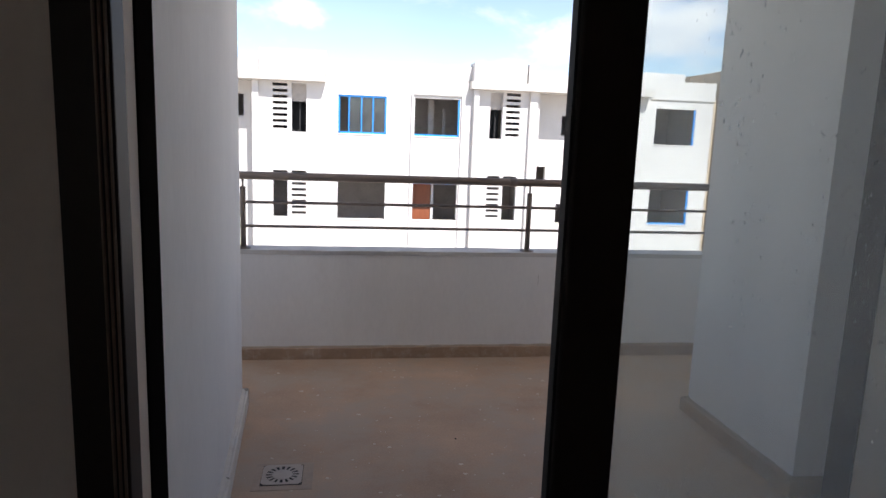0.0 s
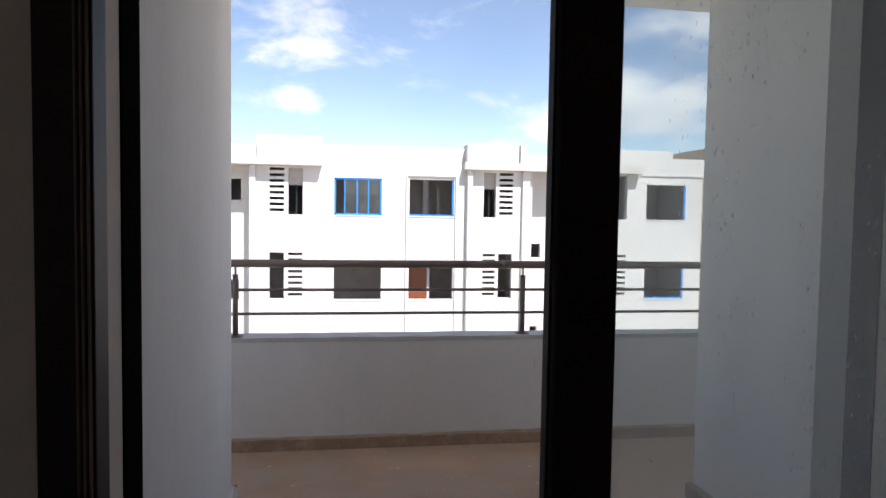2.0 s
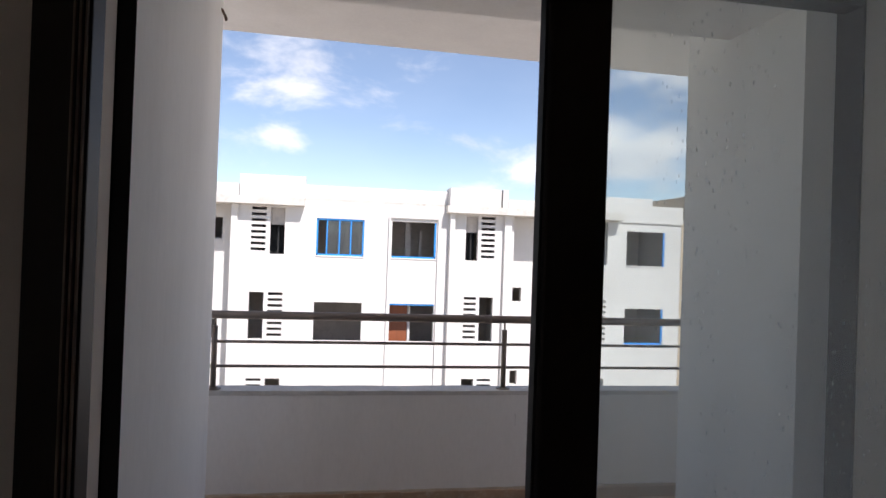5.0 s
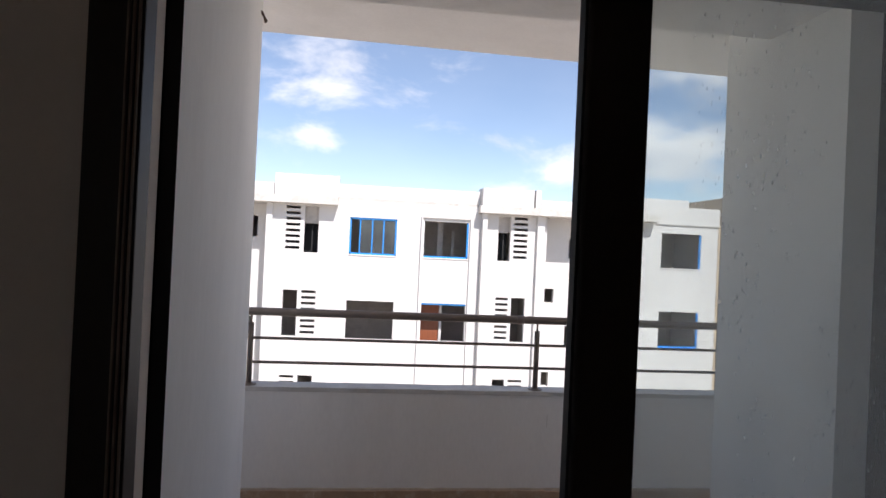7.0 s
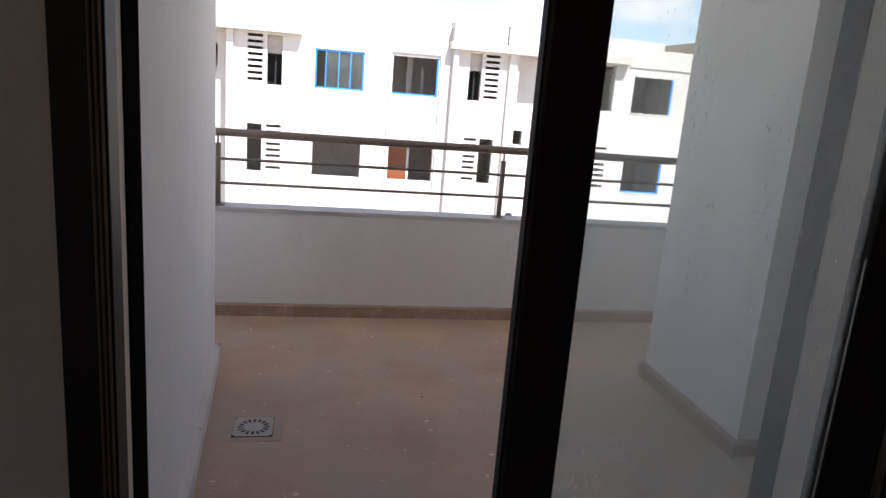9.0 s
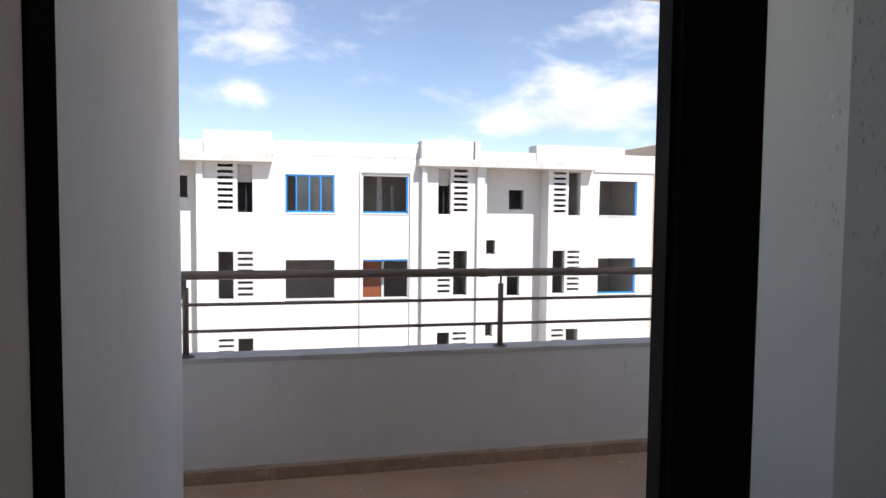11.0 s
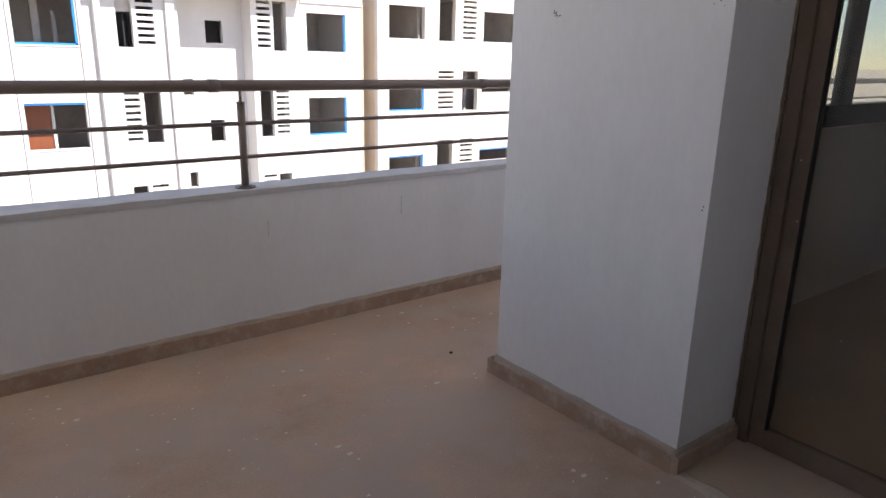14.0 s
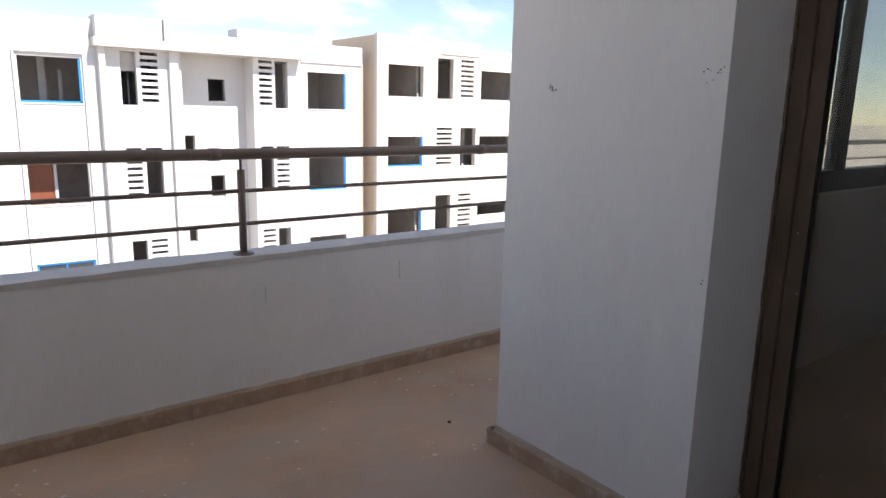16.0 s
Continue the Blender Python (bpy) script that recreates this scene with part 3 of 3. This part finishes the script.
# sleeves over the joints of the handrail
for x in (1.11, 2.48):
    h = bmesh.new()
    tube(h, (x - 0.022, RAIL_Y, RAIL_Z), (x + 0.022, RAIL_Y, RAIL_Z), 0.0252, 24)
    part("sleeve", h, STEEL, railing, "short joint sleeve on the handrail", smooth=True)

# ---- hairline cracks in the parapet ----
for x, z, length, seed in ((1.95, 0.53, 0.09, 1), (1.28, 0.50, 0.07, 2)):
    rnd = random.Random(seed)
    crack = bmesh.new()
    for k in range(10):
        box(crack, x + 0.0012 * rnd.uniform(-1, 1), x + 0.0014 + 0.0012 * rnd.random(), PAR_IN - 0.0012, PAR_IN + 0.002, z - length * (k + 1) / 10, z - length * k / 10 + 0.001)
    structure("trim_crack", crack, HAIR, "hairline crack in the parapet plaster", "crack")

# ---- floor drain ----
drain = empty("floor_drain", (-0.093, 2.637, 0), "square grey plastic floor drain with a ring of slots", "floor drain")
dx, dy = -0.093, 2.637
d = bmesh.new()
slots = 16
ring = []
half = 0.075
for k in range(slots * 2):
    a0 = 2 * math.pi * (k - 0.5) / (slots * 2)
    ring.append((math.cos(a0), math.sin(a0)))


def on_square(c, s):
    q = half / max(abs(c), abs(s))
    return c * q, s * q


for k in range(slots * 2):
    (c0, s0), (c1, s1) = ring[k], ring[(k + 1) % (slots * 2)]
    bands = [(0.0, 0.038), (0.038, 0.062), (0.062, None)]
    for r0, r1 in bands:
        if r0 == 0.038 and k % 2 == 0:
            continue
        p = [(c0 * r0, s0 * r0), (c1 * r0, s1 * r0)] if r0 else [(0, 0)]
        q = [(c1 * r1, s1 * r1), (c0 * r1, s0 * r1)] if r1 else [on_square(c1, s1), on_square(c0, s0)]
        d.faces.new([d.verts.new((dx + x, dy + y, 0.005)) for x, y in p + q])
bmesh.ops.remove_doubles(d, verts=d.verts[:], dist=0.0002)
ext = bmesh.ops.extrude_face_region(d, geom=d.faces[:])
for v in ext["geom"]:
    if isinstance(v, bmesh.types.BMVert):
        v.co.z = 0.0035
part("grate", d, PLASTIC, drain, "grey plastic grate")
# flat black plate: paints slot depth and the shadow line round the grate
part("slot_shade", boxed(dx - 0.0768, dx + 0.0768, dy - 0.0768, dy + 0.0768, 0.0005, 0.0015), SEAL_AND_SHADE, drain, "thin black plate painting the shade in the slots and round the grate")
part("surround", boxed(dx - 0.105, dx + 0.115, dy - 0.11, dy + 0.095, 0.0, 0.001, bevel=0.0003), PATCH, drain, "pale cement patch round the drain")

# ---- paint drops and crumbs on the floor ----
drops = bmesh.new()
rs = random.Random(3)
for k in range(620):
    x, y = rs.uniform(-0.28, 2.5), rs.uniform(1.6, 3.9)
    if (x > PILLAR - 0.05 and y < 3.2) or abs(x - dx) < 0.11 and abs(y - dy) < 0.11:
        continue
    r = 0.001 + 0.0072 * rs.random() ** 5
    n = rs.randint(6, 9)
    top = [drops.verts.new((x + 1.25 * r * rs.uniform(0.5, 1.4) * math.cos(6.283 * j / n), y + r * rs.uniform(0.6, 1.25) * math.sin(6.283 * j / n), 0.0012)) for j in range(n)]
    bot = [drops.verts.new((v.co.x * 1.0 + (v.co.x - x) * 0.2, v.co.y + (v.co.y - y) * 0.2, 0.0)) for v in top]
    drops.faces.new(top)
    for j in range(n):
        drops.faces.new([top[j], top[(j + 1) % n], bot[(j + 1) % n], bot[j]])
thing("paint_drops", drops, SPLASH, "dried white paint drops scattered on the floor", "paint drops", kind="stuff")
for x, y, r in ((1.782, 3.377, 0.008), (0.36, 2.05, 0.006), (0.62, 2.9, 0.005)):
    c = bmesh.new()
    bmesh.ops.create_icosphere(c, subdivisions=2, radius=r, matrix=Matrix.Translation((x, y, r * 0.5)) @ Matrix.Diagonal((1, 0.8, 0.55, 1)))
    for v in c.verts:
        v.co += Vector((0.2 * r * noise.noise(v.co * 200), 0.2 * r * noise.noise(v.co * 170), 0))
    thing("crumb", c, CLAY, "small dark crumb of debris on the balcony floor", "debris", "crumbs on the floor")


# ---- scuffs on the pillar ----
def scuff(y, z, wide, high, count, seed):
    rnd = random.Random(seed)
    bm = bmesh.new()
    for _ in range(count):
        c = Vector((PILLAR - 0.0004, y + rnd.gauss(0, wide), z + rnd.gauss(0, high)))
        bmesh.ops.create_icosphere(bm, subdivisions=1, radius=rnd.uniform(0.0012, 0.0036), matrix=Matrix.Translation(c) @ Matrix.Diagonal((0.12, 1, 0.8, 1)))
    structure("trim_scuff", bm, SCUFF, "chipped dark scuff in the white plaster", "scuff")


scuff(2.943, 1.308, 0.008, 0.004, 22, 1)
scuff(2.381, 1.345, 0.014, 0.006, 10, 2)
scuff(2.385, 1.315, 0.010, 0.006, 3, 3)
scuff(2.36, 0.80, 0.002, 0.008, 3, 4)

# ---- loose cable end at the top of the side wall ----
cable = empty("cable_stub", (LEFT, 3.2, 2.43), "short brown cable end poking from the wall", "cable")
for k in range(3):
    c = bmesh.new()
    base = Vector((LEFT - 0.004, 3.20 + 0.012 * k, 2.43 + 0.01 * k))
    pts = [base + Vector((0.028 * s, 0.05 * s, -0.03 * s * s + (0.02 - 0.012 * k) * math.sin(3 * s))) for s in (0, 0.25, 0.5, 0.75, 1.0)]
    for p, q in zip(pts, pts[1:]):
        tube(c, p, q, 0.005, 8)
    part("wire", c, CABLE, cable)

# ---- ground ----
g = bmesh.new()
bmesh.ops.create_grid(g, x_segments=4, y_segments=4, size=2500, matrix=Matrix.Translation((0, 0, -9.7)))
structure("ground", g, ASPHALT, "dusty bare ground between the buildings", "ground")
structure("storeys_below", boxed(-4.0, 8.5, -3.5, 4.15, -9.7, -0.221), PLASTER, "white plastered storeys under the balcony", "building")


# ---- apartment buildings opposite ----
def frame_bars(parent, x0, x1, z0, z1, y, sides, mat=BLUE, w=0.065):
    """The bars of a window frame on the named sides."""
    spans = dict(l=(x0, x0 + w, z0, z1), r=(x1 - w, x1, z0, z1), b=(x0, x1, z0, z0 + w), t=(x0, x1, z1 - w, z1))
    for s in sides:
        a, b, c, d = spans[s]
        part("frame_bar", boxed(a, b, y, y + 0.06, c, d), mat, parent, "bright blue painted frame bar")


def far_window(parent, x0, x1, z0, z1, y, sides="", bars=(), panes=()):
    w = empty("window", (0, 0, 0), "", "")
    w.parent = parent
    w.matrix_parent_inverse = Matrix.Translation(-Vector(parent.location))
    sill = part("sill", boxed(x0 - 0.03, x1 + 0.03, y - 0.03, y + 0.04, z0 - 0.05, z0 - 0.002), FACADE, w)
    frame_bars(w, x0, x1, z0, z1, y + 0.035, sides)
    for b in bars:
        x = x0 + (x1 - x0) * b
        part("frame_bar", boxed(x - 0.022, x + 0.022, y + 0.05, y + 0.09, z0 + 0.02, z1 - 0.02), BLUE, w, "bright blue painted frame bar")
    for a, b in panes:
        p = part("pane", boxed(x0 + (x1 - x0) * a, x0 + (x1 - x0) * b, y + 0.066, y + 0.073, z0 + 0.03, z1 - 0.03), PANE_FAR, w)
        p.visible_shadow = False
    return w


def louvre(parent, x0, x1, z0, z1, y, mat, count=8):
    """Fixed concrete slats across an opening."""
    scr = empty("louvre_screen", (0, 0, 0), "", "")
    scr.parent = parent
    scr.matrix_parent_inverse = Matrix.Translation(-Vector(parent.location))
    pitch = (z1 - z0) / count
    for k in range(count):
        z = z0 + pitch * k
        part("slat", boxed(x0, x1, y + 0.004, y + 0.2, z, z + pitch * 0.52), mat, scr)


main = empty("apartment_building", (5, 27.4, -9.7), "white unfinished apartment block with blue window frames", "apartment building")
FY = 27.4
LV = {"a": (1.26, 2.74), "b": (-2.14, -0.60), "c": (-5.66, -4.16), "d": (-9.0, -7.5)}
SL = {"a": (1.25, 3.08), "b": (-2.10, -0.26), "c": (-5.45, -3.64), "d": (-8.9, -7.1)}
wins, louv, gaps = [], [], []
for lev in "abcd":
    z0, z1 = LV[lev]
    for wx in ((-0.13, 1.76), (2.88, 4.70), (13.04, 14.82)):
        wins.append((lev, *wx, z0, z1))
    s0, s1 = SL[lev]
    for left, right, flip in (((-2.64, -2.08), (-1.92, -1.36), 0), ((5.94, 6.46), (6.60, 7.18), 1), ((10.95, 11.50), (11.62, 12.17), 0)):
        slat_first = (lev in "ac") != bool(flip)
        louv.append((*(left if slat_first else right), s0, s1))
        gaps.append((*(right if slat_first else left), s0, s1))
rects = [w[1:] for w in wins] + louv + gaps
RY = FY + 0.95


def pierced(name, x0, x1, y, z1, holes, parent, mat, label=""):
    bm = bmesh.new()
    slab_with_holes(bm, x0, x1, -9.7, z1, y, y + 0.25, [r for r in holes if x0 < r[0] < x1])
    part(name, bm, mat, parent, label)


pierced("wall", -3.40, 8.0, FY, 3.4, rects, main, FACADE)
pierced("wall", 10.72, 15.58, FY, 3.4, rects, main, FACADE)
for x in (-9.8, -3.40, 7.8, 10.72, 15.38):
    part("cross_wall", boxed(x, x + 0.2, FY + 0.252, FY + 9, -9.7, 3.3), FACADE, main)
small = [(-4.53, -3.85, 1.8, 2.65), (-5.66, -5.17, -0.31, 0.33), (-4.6, -3.93, -2.24, -1.43), (-5.7, -5.2, -4.03, -3.43), (-4.95, -3.72, -6.1, -5.29)]
pierced("recessed_wall", -9.6, -3.40, RY, 3.4, small, main, FACADE)
small2 = [(9.27, 9.94, 1.48, 2.31), (8.2, 8.68, -0.46, 0.14), (9.23, 9.80, -2.29, -1.44), (8.11, 8.6, -4.05, -3.45), (8.84, 10.04, -6.0, -5.03)]
pierced("recessed_wall", 8.0, 10.72, RY, 3.4, small2, main, FACADE)
pierced("wall", -16.0, -9.6, FY, 3.4, [(-15 + 3 * i, -13.6 + 3 * i, z0, z1) for i in range(2) for z0, z1 in LV.values()], main, FACADE)
# rooms behind the openings
part("back_wall", boxed(-16, 15.4, FY + 3.6, FY + 3.8, -9.7, 3.2), INSIDE, main, "bare grey rendered back wall")
for z in (-6.6, -3.25, 0.05, 3.2):
    for x0, x1, y in ((-16, -9.8, FY), (-9.6, -3.4, FY + 1.9), (-3.2, 7.8, FY), (8.0, 10.72, FY + 1.9), (10.92, 15.38, FY)):
        part("storey_slab", boxed(x0, x1, y + 0.255, FY + 3.59, z - 0.1, z + 0.1), INSIDE, main)
for x in (-0.5, 2.3, 5.5, 12.6):
    part("partition", boxed(x - 0.08, x + 0.08, FY + 1.25, FY + 3.59, -9.7, 3.09), INSIDE, main, "bare grey partition")
part("roof", boxed(-16, 15.58, FY + 0.002, FY + 9, 3.402, 3.5), WORN, main)
for x0, x1, y, z0, z1 in ((-0.62, 5.2, FY + 0.002, 3.502, 4.04), (12.75, 15.60, FY - 0.06, 3.10, 3.86), (-16, -9.9, FY + 0.002, 3.502, 4.03)):
    part("roof_parapet", boxed(x0, x1, y, y + 0.2, z0, z1, bevel=0.01), FACADE, main)
for x0, x1 in ((-9.9, -0.62), (5.06, 12.68)):
    part("fascia", boxed(x0, x1, FY - 0.50, FY + 0.95, 3.16, 3.46, bevel=0.015), WORN, main, "stained concrete eaves slab")
for x0, x1, z0, z1 in ((-3.08, -0.60, 3.462, 4.30), (-9.8, -3.1, 3.462, 3.92), (5.15, 7.28, 3.462, 4.18), (7.35, 7.58, 3.462, 4.20), (7.585, 9.95, 3.462, 3.80), (9.97, 12.72, 3.462, 4.14)):
    part("roof_block", boxed(x0, x1, FY - 0.46, FY - 0.2 if z1 < 3.95 else FY + 0.5, z0, z1, bevel=0.015), FACADE, main)
part("roof_block", boxed(13.05, 14.4, FY + 0.4, FY + 1.5, 3.5, 4.22, bevel=0.015), FACADE, main)
# raised panel lines, columns and edge strips
for x0, x1 in ((2.74, 2.80), (4.76, 4.82)):
    part("panel_edge", boxed(x0, x1, FY - 0.09, FY - 0.002, -9.7, 2.93 if x0 < 3 else 3.0), FACADE, main)
part("panel_edge", boxed(2.80, 4.76, FY - 0.09, FY - 0.002, 2.87, 2.93), FACADE, main)
for x0, x1, d in ((5.22, 5.42, 0.30), (7.55, 7.85, 0.18), (-3.40, -3.16, 0.12)):
    part("column", boxed(x0, x1, FY - d, FY - 0.002, -9.7, 3.158, bevel=0.01), FACADE, main)

STYLE = {("a", 0): ("lrbt", (0.22, 0.48, 0.72), ((0.22, 0.97),)), ("a", 1): ("rb", (), ()), ("a", 2): ("r", (), ()),
         ("b", 0): ("", (), ()), ("b", 1): ("t", (), ()), ("b", 2): ("br", (), ()),
         ("c", 0): ("rb", (0.5, 0.56), ((0.55, 0.97),)), ("c", 1): ("lrbt", (0.5,), ((0.03, 0.97),)), ("c", 2): ("b", (), ()),
         ("d", 0): ("", (), ()), ("d", 1): ("", (), ()), ("d", 2): ("", (), ())}
for k, (lev, x0, x1, z0, z1) in enumerate(wins):
    far_window(main, x0, x1, z0, z1, FY, *STYLE[(lev, k % 3)])
for x0, x1, z0, z1 in louv:
    louvre(main, x0, x1, z0, z1, FY, FACADE)
bd = part("inner_door", boxed(2.95, 3.72, FY + 0.9, FY + 0.95, -3.1, -0.7, bevel=0.01), BROWN_DOOR, main, "orange-brown wooden door inside")
part("inner_panel", boxed(3.74, 3.84, FY + 0.85, FY + 0.95, -3.1, -0.7), FACADE, main, "white door post inside")
part("inner_panel", boxed(3.62, 3.85, FY + 1.6, FY + 1.7, 0.2, 3.0), INSIDE, main)
part("inner_panel", boxed(4.32, 4.44, FY + 2.2, FY + 2.3, 0.2, 2.45), FACADE, main, "white window post inside")
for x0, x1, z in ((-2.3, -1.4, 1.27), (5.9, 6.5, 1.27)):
    part("inner_window", boxed(x0, x1, FY + 0.9, FY + 0.95, z - 1, z + 1.15), SEAL_AND_SHADE, main, "dark inner window")

for x0, x1 in ((-1.92, -1.36), (5.94, 6.46)):
    part("lintel_panel", boxed(x0 - 0.05, x1 + 0.05, FY + 0.3, FY + 0.36, 2.42, 3.15), INSIDE, main, "brown-grey panel above the inner window")
    part("window_mullion", boxed((x0 + x1) / 2, (x0 + x1) / 2 + 0.05, FY + 0.30, FY + 0.34, 1.2, 2.42), SEAL_AND_SHADE, main)

# second building, creamier, further along
second = empty("apartment_building", (20, 27.0, -9.7), "cream apartment block with tan side wall and open windows", "apartment building")
SY = 27.0
LB = {"a": (1.90, 3.26), "b": (-1.22, 0.12), "c": (-4.60, -3.25), "d": (-8.0, -6.6)}
SB = {"a": (1.86, 3.68), "b": (-1.30, 0.53), "c": (-4.66, -2.66), "d": (-8.1, -6.2)}
wins2, louv2, gaps2 = [], [], []
for lev in "abcd":
    wins2.append((16.72, 18.62, *LB[lev]))
    wins2.append((22.16, 24.3, *LB[lev]))
    first, other = (19.42, 20.34), (20.80, 21.60)
    s = SB[lev]
    (gaps2 if lev in "acd" else louv2).append((*first, *s))
    (louv2 if lev in "acd" else gaps2).append((*(other if lev != "b" else (20.85, 21.80)), *s))
pierced("wall", 16.14, 21.95, SY, 4.46, wins2 + louv2 + gaps2, second, FACADE_B)
pierced("wall", 21.95, 34.0, SY + 0.12, 4.2, wins2 + [(26 + 3 * i, 27.5 + 3 * i, *LB[q]) for i in range(2) for q in "abcd"], second, FACADE_B)
part("side_wall", boxed(16.145, 16.4, SY + 0.252, SY + 10, -9.7, 4.46), SIDE_WALL, second, "tan rendered side wall")
part("roof", boxed(16.4, 34, SY + 0.38, SY + 10, 3.75, 3.85), WORN, second)
part("roof_step", boxed(16.14, 19.5, SY + 0.002, SY + 0.24, 4.462, 4.53, bevel=0.01), FACADE_B, second)
part("back_wall", boxed(16.4, 34, SY + 3.6, SY + 3.8, -9.7, 3.74), INSIDE, second, "bare grey rendered back wall")
for z in (-5.9, -2.4, 0.75):
    part("storey_slab", boxed(16.41, 34, SY + 0.38, SY + 3.59, z - 0.1, z + 0.1), INSIDE, second)
for x in (19.1, 22.0, 25.0):
    part("partition", boxed(x - 0.08, x + 0.08, SY + 1.2, SY + 3.59, -9.7, 3.74), INSIDE, second)
for x0, x1, z0, z1 in louv2:
    louvre(second, x0, x1, z0, z1, SY, FACADE_B)
for (x0, x1, z0, z1), sides in zip(wins2, ("", "", "rb", "", "tr", "t", "", "")):
    far_window(second, x0, x1, z0, z1, SY if x0 < 20 else SY + 0.12, sides)
part("cornice", boxed(19.55, 21.95, SY - 0.05, SY - 0.002, 3.86, 3.95, bevel=0.01), FACADE_B, second)
for lev in "bc":
    part("infill_panel", boxed(22.2, 24.3, SY + 0.30, SY + 0.36, LB[lev][0] - 0.02, LB[lev][0] + 0.75), INSIDE, second, "grey block infill")
pipe = bmesh.new()
tube(pipe, (15.85, SY + 0.8, -9.6), (15.85, SY + 0.8, 3.2), 0.05, 10)
part("downpipe", pipe, SIDE_WALL, second)
